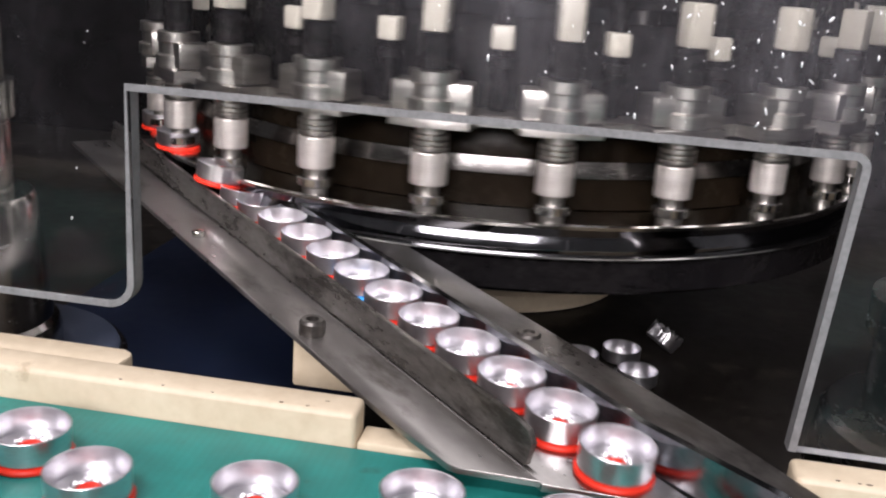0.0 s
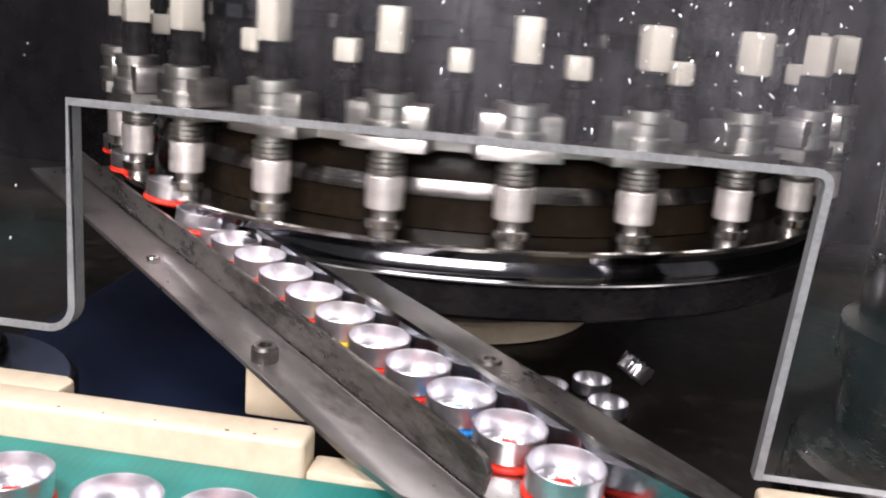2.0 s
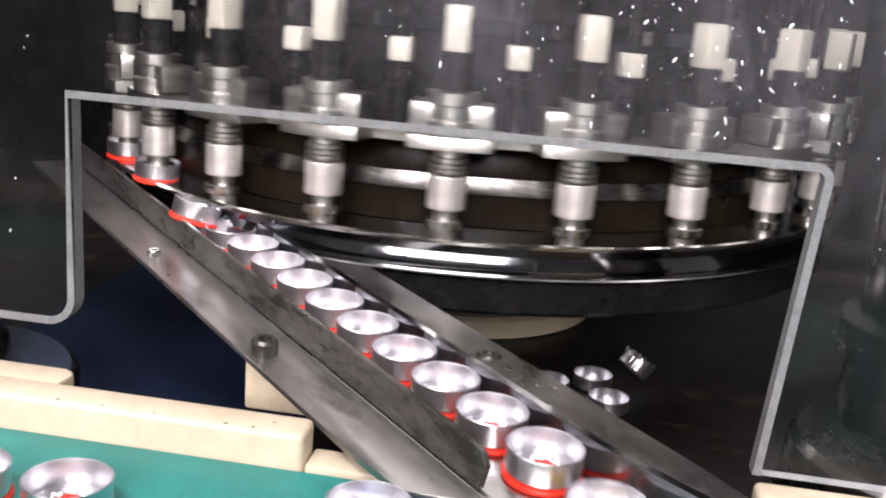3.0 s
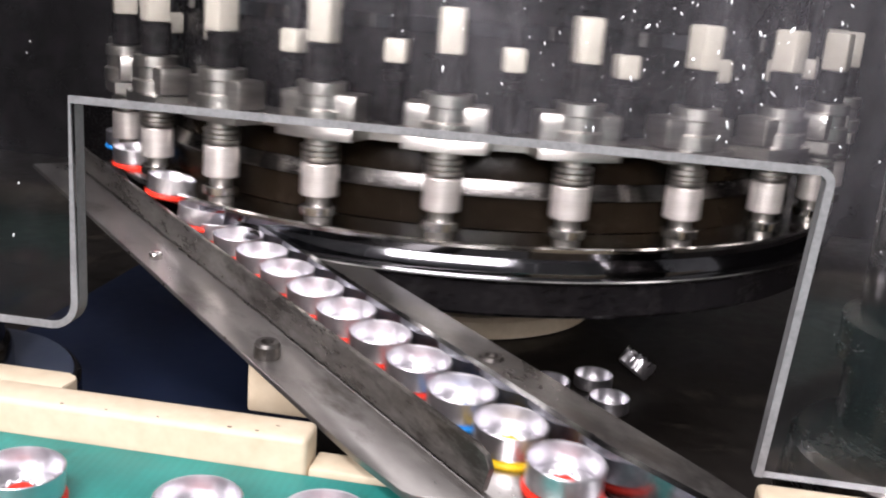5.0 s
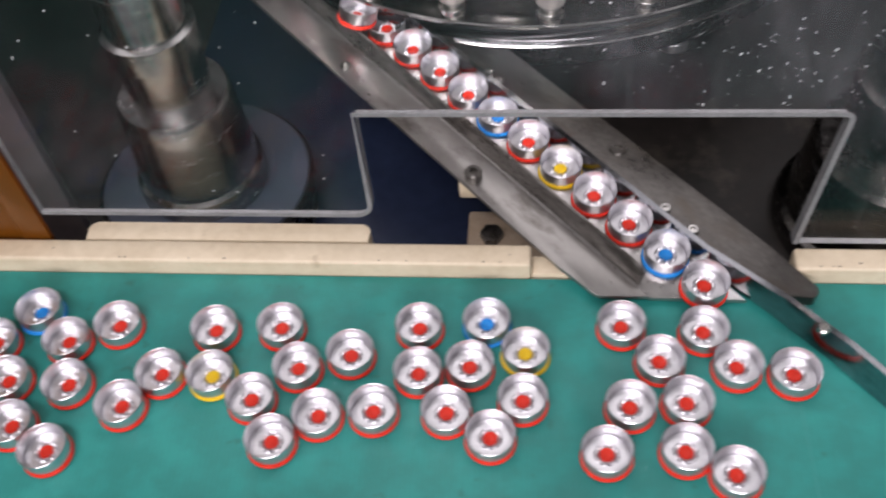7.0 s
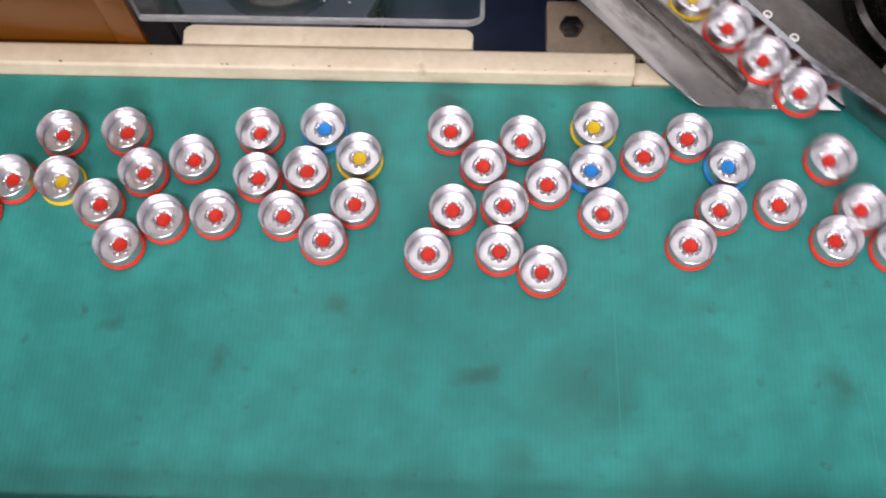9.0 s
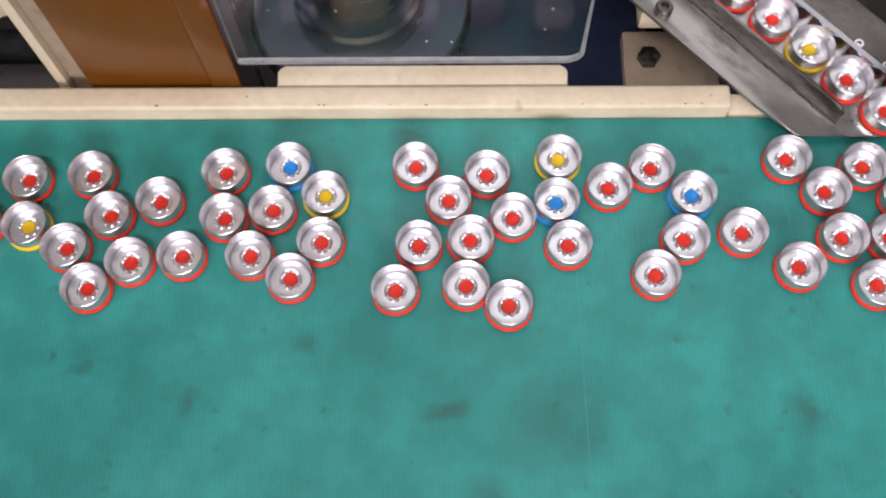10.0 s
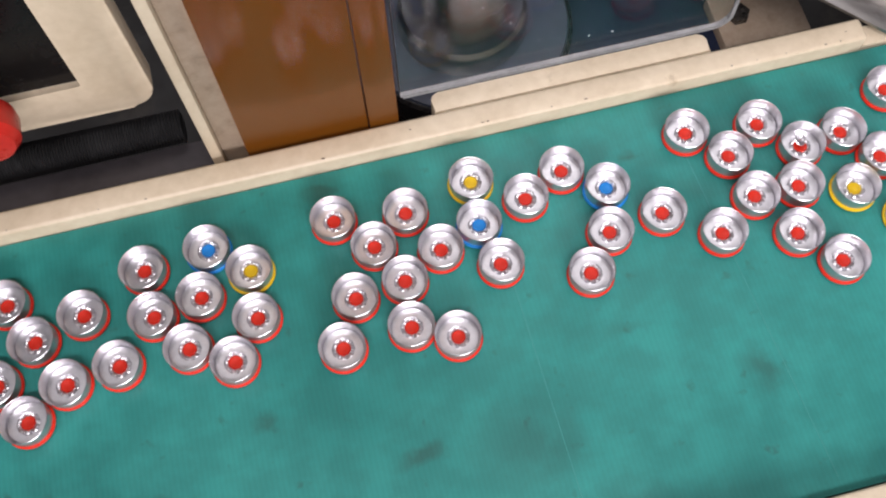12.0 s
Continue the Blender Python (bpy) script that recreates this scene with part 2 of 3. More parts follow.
def make_belt():
    """Green belt: fine cross ribs, worn bands and dark smudges."""
    m, nt, b = mat("green_belt")
    vec = coords(nt)
    big = noise_tex(nt, vec, 9, 5, 0.6)
    mid = noise_tex(nt, vec, 55, 5, 0.6)
    fine = noise_tex(nt, vec, 900, 2)
    col = ramp(nt, big, [(0.34, (0.012, 0.215, 0.190)), (0.66, (0.030, 0.310, 0.275))])
    f2 = ramp(nt, mid, [(0.42, (0.80, 0.82, 0.82)), (0.62, (1, 1, 1))])
    c = mix(nt, 1.0, (col, 0), (f2, 0), "MULTIPLY")
    wave = nt.nodes.new("ShaderNodeTexWave")
    wave.bands_direction = "X"
    wave.inputs["Scale"].default_value = 140
    wave.inputs["Distortion"].default_value = 0.4
    link(nt, vec, 0, wave, "Vector")
    rib = ramp(nt, wave, [(0.2, (0.95, 0.955, 0.955)), (0.8, (1, 1, 1))], 1)
    c = mix(nt, 1.0, (c, 2), (rib, 0), "MULTIPLY")
    speck = noise_tex(nt, vec, 95, 3, 0.5)
    sf = ramp(nt, speck, [(0.66, (0, 0, 0)), (0.76, (0.65, 0.65, 0.65))])
    c = mix(nt, (sf, 0), (c, 2), (0.02, 0.09, 0.075))
    last = (c, 2)
    smudges = [(-0.0474, -0.0915, 0.013, 0.005, 0.62), (-0.108, -0.064, 0.008, 0.004, 0.5), (-0.005, -0.098, 0.030, 0.026, 0.38), (0.098, -0.09, 0.009, 0.013, 0.55), (-0.03, -0.125, 0.012, 0.010, 0.35),
               (0.03, -0.135, 0.022, 0.020, 0.35), (0.075, 0.016, 0.005, 0.004, 0.6), (-0.065, 0.034, 0.010, 0.004, 0.55), (-0.2, -0.075, 0.006, 0.004, 0.45), (-0.155, -0.088, 0.005, 0.009, 0.45), (0.05, -0.06, 0.012, 0.005, 0.3), (-0.33, -0.08, 0.014, 0.012, 0.35)]
    for x, y, sx, sy, s in smudges:
        mp = nt.nodes.new("ShaderNodeMapping")
        mp.vector_type = "TEXTURE"
        mp.inputs["Location"].default_value = (x + 0.6, y, 0)
        mp.inputs["Scale"].default_value = (sx, sy, 1)
        wob = nt.nodes.new("ShaderNodeVectorMath")
        wob.operation = "MULTIPLY_ADD"
        wob.inputs[1].default_value = (0.02, 0.02, 0)
        link(nt, mid, "Color", wob, 0)
        link(nt, vec, 0, wob, 2)
        off = nt.nodes.new("ShaderNodeVectorMath")
        off.operation = "ADD"
        off.inputs[1].default_value = (-0.01, -0.01, 0)
        link(nt, wob, 0, off, 0)
        link(nt, off, 0, mp, "Vector")
        g = nt.nodes.new("ShaderNodeTexGradient")
        g.gradient_type = "SPHERICAL"
        link(nt, mp, 0, g, "Vector")
        fac = ramp(nt, g, [(0.0, (0, 0, 0)), (0.8, (s, s, s))])
        mx = mix(nt, (fac, 0), last, (0.018, 0.075, 0.062))
        last = (mx, 2)
    nt.links.new(last[0].outputs[last[1]], b.inputs["Base Color"])
    rr = ramp(nt, mid, [(0.35, (0.42,) * 3), (0.65, (0.58,) * 3)])
    link(nt, rr, 0, b, "Roughness")
    add = nt.nodes.new("ShaderNodeMath")
    add.operation = "ADD"
    link(nt, wave, 1, add, 0)
    link(nt, fine, 0, add, 1)
    bump(nt, b, add, 0.14, 0.0002)
    return m


M_BELT = make_belt()
M_SEAM = surface("belt_seam", (0.03, 0.24, 0.215), (0.05, 0.29, 0.26), (0.4, 0.5), 0, 90)


# ---- mesh helpers ----
def part(name, bm, material, parent=None, label="", smooth=True):
    me = bpy.data.meshes.new(name)
    bmesh.ops.recalc_face_normals(bm, faces=bm.faces)
    bm.to_mesh(me)
    bm.free()
    for m in material if isinstance(material, (list, tuple)) else [material]:
        me.materials.append(m)
    if smooth:
        me.shade_smooth()
        me.set_sharp_from_angle(angle=radians(30))
    ob = new(name, me)
    ob.parent = parent
    if label:
        tagged(ob, label)
    return ob


def share(name, source, parent, m):
    ob = new(name, source.data)
    ob.parent = parent
    ob.matrix_basis = m
    return ob


def thing(name, m, label, category, group="", kind=""):
    return tagged(place(new(name), m), label, category, group, kind)


def place(ob, m):
    ob.matrix_basis = m
    return ob


def box(bm, x0, x1, y0, y1, z0, z1, bev=0.0, seg=2):
    r = bmesh.ops.create_cube(bm, size=1, matrix=Matrix.LocRotScale(((x0 + x1) / 2, (y0 + y1) / 2, (z0 + z1) / 2), None, (x1 - x0, y1 - y0, z1 - z0)))
    if bev:
        es = list({e for v in r["verts"] for e in v.link_edges})
        bmesh.ops.bevel(bm, geom=es, offset=bev, segments=seg, affect="EDGES", profile=0.5)
    return bm


def lathe(bm, prof, n=24, cx=0.0, cy=0.0, a0=0.0):
    """Turns a profile of (radius, height) round the upright axis."""
    rings = []
    for r, z in prof:
        if r < 1e-6:
            rings.append([bm.verts.new((cx, cy, z))])
        else:
            rings.append([bm.verts.new((cx + r * math.cos(a0 + 2 * math.pi * i / n), cy + r * math.sin(a0 + 2 * math.pi * i / n), z)) for i in range(n)])
    for a, b in zip(rings, rings[1:]):
        for i in range(n):
            j = (i + 1) % n
            vs = [a[i % len(a)], a[j % len(a)], b[j % len(b)], b[i % len(b)]]
            vs = list(dict.fromkeys(vs))
            if len(vs) > 2:
                bm.faces.new(vs)
    return bm


def prism(bm, pts, z0, z1, bev=0.0):
    """A flat outline (x, y) raised from z0 to z1."""
    lo = [bm.verts.new((x, y, z0)) for x, y in pts]
    hi = [bm.verts.new((x, y, z1)) for x, y in pts]
    bm.faces.new(lo[::-1])
    top = bm.faces.new(hi)
    for i in range(len(pts)):
        j = (i + 1) % len(pts)
        bm.faces.new((lo[i], lo[j], hi[j], hi[i]))
    if bev:
        bmesh.ops.bevel(bm, geom=list(top.edges), offset=bev, segments=2, affect="EDGES", profile=0.5)
    return bm


def strip(bm, pts, half, z0, z1):
    """An upright strip of sheet along (x, y) points."""
    n = len(pts)
    left, right = [], []
    for i, p in enumerate(pts):
        a, b = Vector(pts[max(i - 1, 0)]), Vector(pts[min(i + 1, n - 1)])
        d = (b - a).normalized()
        nrm = Vector((-d.y, d.x)) * half
        left.append(Vector(p) + nrm)
        right.append(Vector(p) - nrm)
    return prism(bm, [tuple(p) for p in left] + [tuple(p) for p in right[::-1]], z0, z1)


def arc(cx, cy, r, a0, a1, n):
    return [(cx + r * math.cos(radians(a0 + (a1 - a0) * i / n)), cy + r * math.sin(radians(a0 + (a1 - a0) * i / n))) for i in range(n + 1)]


# ---- structure: hall, cabinet and deck ----
def hall():
    bm = box(bmesh.new(), -4, 4, -4, 4, -1.0, -0.9)
    tagged(part("floor", bm, M_CONCRETE), "grey concrete factory floor under the machine", "floor", kind="structure")
    for name, b in (("wall_north", (-4, 4, 3.9, 4.0, -0.9, 2.4)), ("wall_south", (-4, 4, -4.0, -3.9, -0.9, 2.4)), ("wall_east", (3.9, 4.0, -3.9, 3.9, -0.9, 2.4)), ("wall_west", (-4.0, -3.9, -3.9, 3.9, -0.9, 2.4))):
        tagged(part(name, box(bmesh.new(), *b), M_WALL), "plain painted factory hall wall", "wall", kind="structure")
    tagged(part("ceiling", box(bmesh.new(), -4, 4, -4, 4, 2.4, 2.5), M_WALL), "plain factory hall ceiling", "ceiling", kind="structure")


def machine_body():
    deck = thing("machine_deck", pose(0, 0, -0.075), "dark oily steel deck plate of the capping machine", "machine deck", kind="structure")
    part("plate", box(bmesh.new(), -0.9, 0.9, 0.058, 0.95, -0.03, 0, 0.002), M_DECK, deck)
    part("front_panel", box(bmesh.new(), -0.9, 0.9, 0.060, 0.30, -0.8, -0.031), M_NAVY, deck, "dark navy enamel cabinet front")
    # back panel carried up beyond view so the chute flange mirrors dark
    part("back_panel", box(bmesh.new(), -0.9, 0.9, 0.75, 0.78, 0.001, 0.85), M_BLACK, deck, "black back panel of the machine")
    part("side_panel", box(bmesh.new(), 0.62, 0.65, 0.2, 0.749, 0.001, 0.45), M_BLACK, deck)
    part("side_panel", box(bmesh.new(), -0.65, -0.62, 0.2, 0.749, 0.001, 0.45), M_BLACK, deck)
    part("navy_tray", box(bmesh.new(), -0.135, 0.058, 0.0585, 0.42, 0.001, 0.010, 0.002), M_NAVY, deck, "dark navy painted tray below the chute")


# ---- conveyor ----
def conveyor():
    bed = thing("conveyor_bed", pose(0, 0, 0), "conveyor bed under the green belt", "conveyor", kind="structure")
    part("bed_plate", box(bmesh.new(), -1.2, 1.2, -0.146, 0.0435, -0.03, -0.0035), M_SLATE, bed)
    for x0, x1, name in ((-1.2, 0.0805, "rail"), (0.193, 1.2, "rail")):
        bm = bmesh.new()
        box(bm, x0, x1, 0.0445, 0.0562, -0.074, 0.0095, 0.0018, 3)
        r = tagged(part("side_rail", bm, M_CREAM), "cream painted conveyor side rail with chipped edge", "rail", "conveyor rails", "structure")
        rng = random.Random(5 + int(x1 * 10))
        for i in range(16):
            x = rng.uniform(max(x0, -0.4), min(x1, 0.4) - 0.004)
            w = rng.uniform(0.0003, 0.0008)
            y = 0.0460 + rng.choice((0, 0, 0, 0.008)) * rng.random()
            bm = prism(bmesh.new(), [(x + w * rng.uniform(0.7, 1.6) * math.cos(a), y + 0.5 * w * rng.uniform(0.6, 1.2) * math.sin(a)) for a in [k * math.pi / 4 for k in range(8)]], 0.0094, 0.00958)
            part("paint_chip", bm, M_CHIP, r)
    tagged(part("rail_end_block", box(bmesh.new(), 0.0808, 0.108, 0.0455, 0.0560, -0.074, 0.0012, 0.0010), M_CREAM), "cream painted low end block of the conveyor rail", "rail", kind="structure")
    front = box(bmesh.new(), -1.2, 1.2, -0.160, -0.1475, -0.05, 0.0095, 0.0012, 3)
    tagged(part("side_rail", front, M_CREAM), "cream painted conveyor side rail along the near edge", "rail", "conveyor rails", "structure")
    bm = prism(bmesh.new(), arc(-0.122, 0.0635, 0.0035, 90, 180, 5) + [(-0.1255, 0.0568), (0.0075, 0.0568)] + arc(0.004, 0.0635, 0.0035, 0, 90, 5), -0.074, 0.0085, 0.0008)
    tagged(part("guard_ledge", bm, M_CREAM), "cream painted rounded ledge behind the conveyor rail", "ledge", kind="structure")


def belt():
    root = thing("conveyor_belt", pose(0, 0, 0), "worn green conveyor belt with dark smudges", "conveyor belt")
    bm = bmesh.new()
    box(bm, -2.0, 3.0, -0.1465, 0.0438, -0.003, 0.0)
    part("belt_sheet", bm, M_BELT, root, smooth=False)
    for x, lean in ((0.607, 0.004), (0.700, 0.012)):
        bm = prism(bmesh.new(), [(x, 0.02), (x + 0.0004, 0.02), (x + lean + 0.0004, -0.14), (x + lean, -0.14)], 0.0, 0.00012)
        part("seam", bm, M_SEAM, root, "fine pale seam line across the belt", smooth=False)
    return root


# ---- chute ----
CHUTE = pose(0.1065, 0.0325, 0.0044, 0, 2.4, -46.2)


def hex_bolt(bm, x, y, z, r, h):
    lathe(bm, [(0, z), (r, z), (r, z + h * 0.8), (r * 0.85, z + h), (r * 0.5, z + h), (r * 0.45, z + h * 0.55), (0, z + h * 0.55)], 12, x, y)
    return bm


def chute():
    root = thing("cap_chute", CHUTE, "sloping stainless steel chute with greasy side flanges", "chute")
    t = 0.0018
    left = [(-0.345, -0.002), (-0.02, -0.001), (0.001, 0.0005), (0.0035, 0.002), (0.0175, 0.0170), (-0.345, 0.0170)]
    part("left_flange", prism(bmesh.new(), left, 0, t, 0.0004), M_FLANGE, root, "scuffed stainless flange")
    mid = [(-0.345, 0.0172), (0.0178, 0.0172), (0.0455, 0.0465), (-0.345, 0.0465)]
    part("slide_bed", prism(bmesh.new(), mid, -0.001, 0.0012, 0.0003), M_STEEL, root)
    right = [(-0.24, 0.0485), (0.0465, 0.0485)] + arc(0.060, 0.0668, 0.0045, -20, 70, 6) + [(0.035, 0.0725), (-0.24, 0.0725)]
    part("right_flange", prism(bmesh.new(), right, 0, t + 0.004, 0.0005), M_GREASY, root, "dark greasy steel flange")
    # bent guide wall with a folded lip
    bm = bmesh.new()
    prof = [(0.0178, t), (0.0194, 0.0111), (0.0198, 0.0115), (0.0208, 0.0115), (0.0211, 0.0111), (0.0196, t)]
    xs = [-0.345, -0.2, -0.1, 0.004, 0.0080, 0.0100]
    rings = [[bm.verts.new((x, y, t + (z - t) * k)) for y, z in prof] for x, k in zip(xs, (1, 1, 1, 1, 0.90, 0.60))]
    for a, b in zip(rings, rings[1:]):
        for i in range(len(prof)):
            j = (i + 1) % len(prof)
            bm.faces.new((a[i], a[j], b[j], b[i]))
    bm.faces.new(rings[0])
    bm.faces.new(rings[-1][::-1])
    part("guide_wall", bm, M_WALLSTEEL, root, "bent scuffed steel guide wall")
    # outer guide strip that runs on over the belt
    inv = CHUTE.inverted()
    run = [(0.183, 0.0255), (0.2040, 0.0042), (0.2200, -0.0136), (0.2310, -0.0302), (0.2378, -0.0452), (0.2412, -0.0552)]
    pts = [(-0.24, 0.0475), (-0.1, 0.0475), (0.02, 0.0475)]
    for x, y in run[0:]:
        p = inv @ Vector((x, y, 0.008))
        pts.append((p.x, p.y))
    bm = strip(bmesh.new(), pts, 0.0013, 0.0006, 0.0125)
    for v in bm.verts:
        if v.co.z > 0.006:
            v.co.y += 0.0036 * min(1.0, max(0.0, (v.co.x - 0.02) / 0.06))
    part("guide_strip", bm, M_STRIP, root, "long curved steel strip reaching over the belt")
    for i, (x, y, z) in enumerate(((-0.008, 0.0535, 0.0058), (0.008, 0.0535, 0.0058), (-0.0417, 0.0228, 0.0012), (-0.118, 0.0535, 0.0058), (-0.126, 0.0535, 0.0058), (0.078, 0.0495, 0.0145), (-0.182, 0.0045, 0.0018))):
        bm = hex_bolt(bmesh.new(), x, y, z, 0.0026, 0.0024)
        part("bolt", bm, M_CHROME, root)
    for x, y in ((-0.0822, 0.0045), (-0.047, 0.0640)):
        bm = hex_bolt(bmesh.new(), x, y, t, 0.0042, 0.0050)
        part("socket_screw", bm, M_GREASY, root, "dark cap-head screw")


def bracket():
    root = thing("chute_bracket", pose(0.062, 0.112, -0.074), "tan painted bracket block with a dark hex bolt", "bracket")
    part("block", box(bmesh.new(), -0.016, 0.034, -0.018, 0.018, 0, 0.016, 0.0015), M_TAN, root)
    bm = lathe(bmesh.new(), [(0, 0.0161), (0.0062, 0.0161), (0.0062, 0.0200), (0.0030, 0.0212), (0, 0.0212)], 6, -0.003, 0)
    part("hex_bolt", bm, M_GREASY, root)
    pad = thing("chute_support", pose(0.045, 0.100, -0.074), "cream painted support block under the chute flange", "support")
    part("pad", box(bmesh.new(), 0, 0.034, 0, 0.042, 0.062, 0.0795, 0.0012), M_CREAM, pad)
    part("stem", box(bmesh.new(), 0.014, 0.030, 0.031, 0.041, 0.0005, 0.0615, 0.001), M_BLACK, pad, "dark steel stem")


# ---- rotary turret ----
TX, TY = 0.080, 0.372
POSTS = 24


def turret():
    root = thing("rotary_turret", pose(TX, TY, 0), "large rotating steel turret with plungers round its rim", "turret")
    root.scale = (0.97, 0.97, 1.0)
    part("lower_ring", lathe(bmesh.new(), [(0.150, 0.0295), (0.1975, 0.0295), (0.1965, 0.0274), (0.1950, 0.0270), (0.1948, 0.0240), (0.1950, 0.0236), (0.1963, 0.0200), (0.1966, 0.0178), (0.1965, 0.0148), (0.150, 0.0146)], 144), M_RING, root, "dark polished ring")
    part("ring_rim", lathe(bmesh.new(), [(0.1700, 0.0301), (0.1990, 0.0301), (0.2000, 0.0295), (0.2000, 0.0282), (0.1980, 0.0277), (0.1976, 0.0297), (0.1700, 0.0297)], 144), M_CHROME, root, "bright polished rim")
    part("ring_rim", lathe(bmesh.new(), [(0.1966, 0.0168), (0.1992, 0.0167), (0.1998, 0.0162), (0.1992, 0.0155), (0.1966, 0.0154)], 144), M_CHROME, root, "bright polished rim")
    part("skirt", lathe(bmesh.new(), [(0.150, 0.0143), (0.1975, 0.0143), (0.1970, 0.0020), (0.1940, 0.0), (0.150, 0.0)], 144), M_BLACK, root, "black skirt ring")
    part("drum", lathe(bmesh.new(), [(0.160, 0.0302), (0.176, 0.0304), (0.174, 0.0460), (0.174, 0.0530), (0.170, 0.0635), (0.150, 0.0637)], 96), M_DRUM, root, "oily brown drum")
    # band sloped upward so that a lamp's highlight shows on the drum
    part("drum_band", lathe(bmesh.new(), [(0.1740, 0.0433), (0.1766, 0.0436), (0.1766, 0.0442), (0.1747, 0.0502), (0.1738, 0.0504)], 144), M_DIMSTEEL, root, "steel band sloped to mirror a highlight")
    # notched carrier ring
    bm = bmesh.new()
    pts = []
    for k in range(POSTS):
        a = 360 / POSTS * k - 90
        for da, r in ((-5.4, 0.188), (-4.6, 0.2015), (-2.0, 0.2030), (2.0, 0.2030), (4.6, 0.2015), (5.4, 0.188)):
            pts.append(((r * math.cos(radians(a + da))), r * math.sin(radians(a + da))))
    prism(bm, pts, 0.0640, 0.0690, 0.0006)
    part("carrier_ring", bm, M_POST, root, "notched steel carrier ring")
    part("upper_drum", lathe(bmesh.new(), [(0.0, 0.0692), (0.172, 0.0692), (0.172, 0.200), (0.0, 0.200)], 96), M_BLACK, root)
    part("cam_track", lathe(bmesh.new(), [(0.1722, 0.150), (0.184, 0.1505), (0.184, 0.160), (0.1722, 0.1605)], 96), M_GREASY, root)
    # one plunger, then its repeats
    post = lathe(bmesh.new(), [(0, 0.0302), (0.0050, 0.0302), (0.0050, 0.0326), (0.0044, 0.0328), (0.0044, 0.0540), (0.0072, 0.0545), (0.0074, 0.0550), (0.0074, 0.0562), (0.0064, 0.0566), (0.0074, 0.0571), (0.0074, 0.0583), (0.0064, 0.0587), (0.0074, 0.0592), (0.0074, 0.0606), (0.0060, 0.0612), (0.0060, 0.0638), (0, 0.0638)], 20)
    collar = lathe(bmesh.new(), [(0.0046, 0.0330), (0.0070, 0.0331), (0.0074, 0.0335), (0.0074, 0.0366), (0.0070, 0.0370), (0.0046, 0.0371)], 20)
    sleeve = lathe(bmesh.new(), [(0, 0.0692), (0.0105, 0.0692), (0.0105, 0.0745), (0.0088, 0.0752), (0.0088, 0.0800), (0.0098, 0.0806), (0.0098, 0.0850), (0, 0.0855)], 20)
    rod = lathe(bmesh.new(), [(0, 0.0856), (0.0066, 0.0856), (0.0066, 0.0990), (0, 0.0990)], 16)
    roller = box(bmesh.new(), -0.0047, 0.0047, -0.0060, 0.0050, 0.0992, 0.1160, 0.0012)
    inner = box(bmesh.new(), -0.0045, 0.0045, -0.0045, 0.0045, 0.0930, 0.1025, 0.0014)
    bush = lathe(bmesh.new(), [(0.0046, 0.0408), (0.0072, 0.0409), (0.0075, 0.0413), (0.0075, 0.0532), (0.0071, 0.0537), (0.0046, 0.0538)], 20)
    wings = bmesh.new()
    box(wings, -0.0160, 0.0160, -0.0050, 0.0100, 0.0650, 0.0765, 0.0010)
    bmesh.ops.translate(wings, verts=wings.verts, vec=(0, 0.0, 0.0045))
    part("drum_groove", lathe(bmesh.new(), [(0.1722, 0.1050), (0.1740, 0.1055), (0.1740, 0.1110), (0.1722, 0.1115)], 96), M_RING, root, "dark polished band")
    rod2 = lathe(bmesh.new(), [(0, 0.0694), (0.0036, 0.0694), (0.0036, 0.0860), (0.0050, 0.0864), (0.0050, 0.0900), (0.0030, 0.0904), (0.0030, 0.1480), (0, 0.1480)], 14)
    first = {}
    for k in range(POSTS):
        m = Matrix.Rotation(2 * math.pi * k / POSTS, 4, "Z") @ Matrix.Translation((0, -0.1935, 0))
        m2 = Matrix.Rotation(2 * math.pi * (k + 0.5) / POSTS, 4, "Z") @ Matrix.Translation((0, -0.1770, 0))
        if not k:
            first["plunger"] = place(part("plunger", post, M_POST, root, "turned steel plunger"), m)
            first["sleeve"] = part("sleeve", sleeve, M_POST, first["plunger"])
            first["bushing"] = part("bushing", bush, M_BRONZE, first["plunger"], "pale satin bushing")
            first["collar"] = part("collar", collar, M_CHROME, first["plunger"], "bright polished collar")
            first["carrier"] = part("carrier", wings, M_POST, first["plunger"], "satin steel carrier block")
            first["rod"] = part("rod", rod, M_BLACK, first["plunger"])
            first["roller"] = part("roller", roller, M_NYLON, first["plunger"], "cream nylon follower block")
            first["guide"] = place(part("guide_rod", rod2, M_BLACK, root, "thin dark steel guide rod"), m2)
            first["block"] = place(part("spacer_block", inner, M_NYLON, root, "cream spacer block"), m2)
        else:
            p = share("plunger", first["plunger"], root, m)
            for n in ("sleeve", "rod", "roller", "bushing", "collar", "carrier"):
                share(n, first[n], p, Matrix())
            share("spacer_block", first["block"], root, m2)
            share("guide_rod", first["guide"], root, m2)
    return root


def turret_base():
    root = thing("turret_pedestal", pose(TX - 0.010, TY + 0.073, -0.074), "cream painted round pedestal under the turret", "pedestal")
    part("foot", lathe(bmesh.new(), [(0, 0), (0.088, 0), (0.088, 0.010), (0.085, 0.012), (0, 0.012)], 64), M_CREAM, root)
    part("column", lathe(bmesh.new(), [(0.06, 0.0122), (0.06, 0.073), (0, 0.073)], 48), M_BLACK, root)


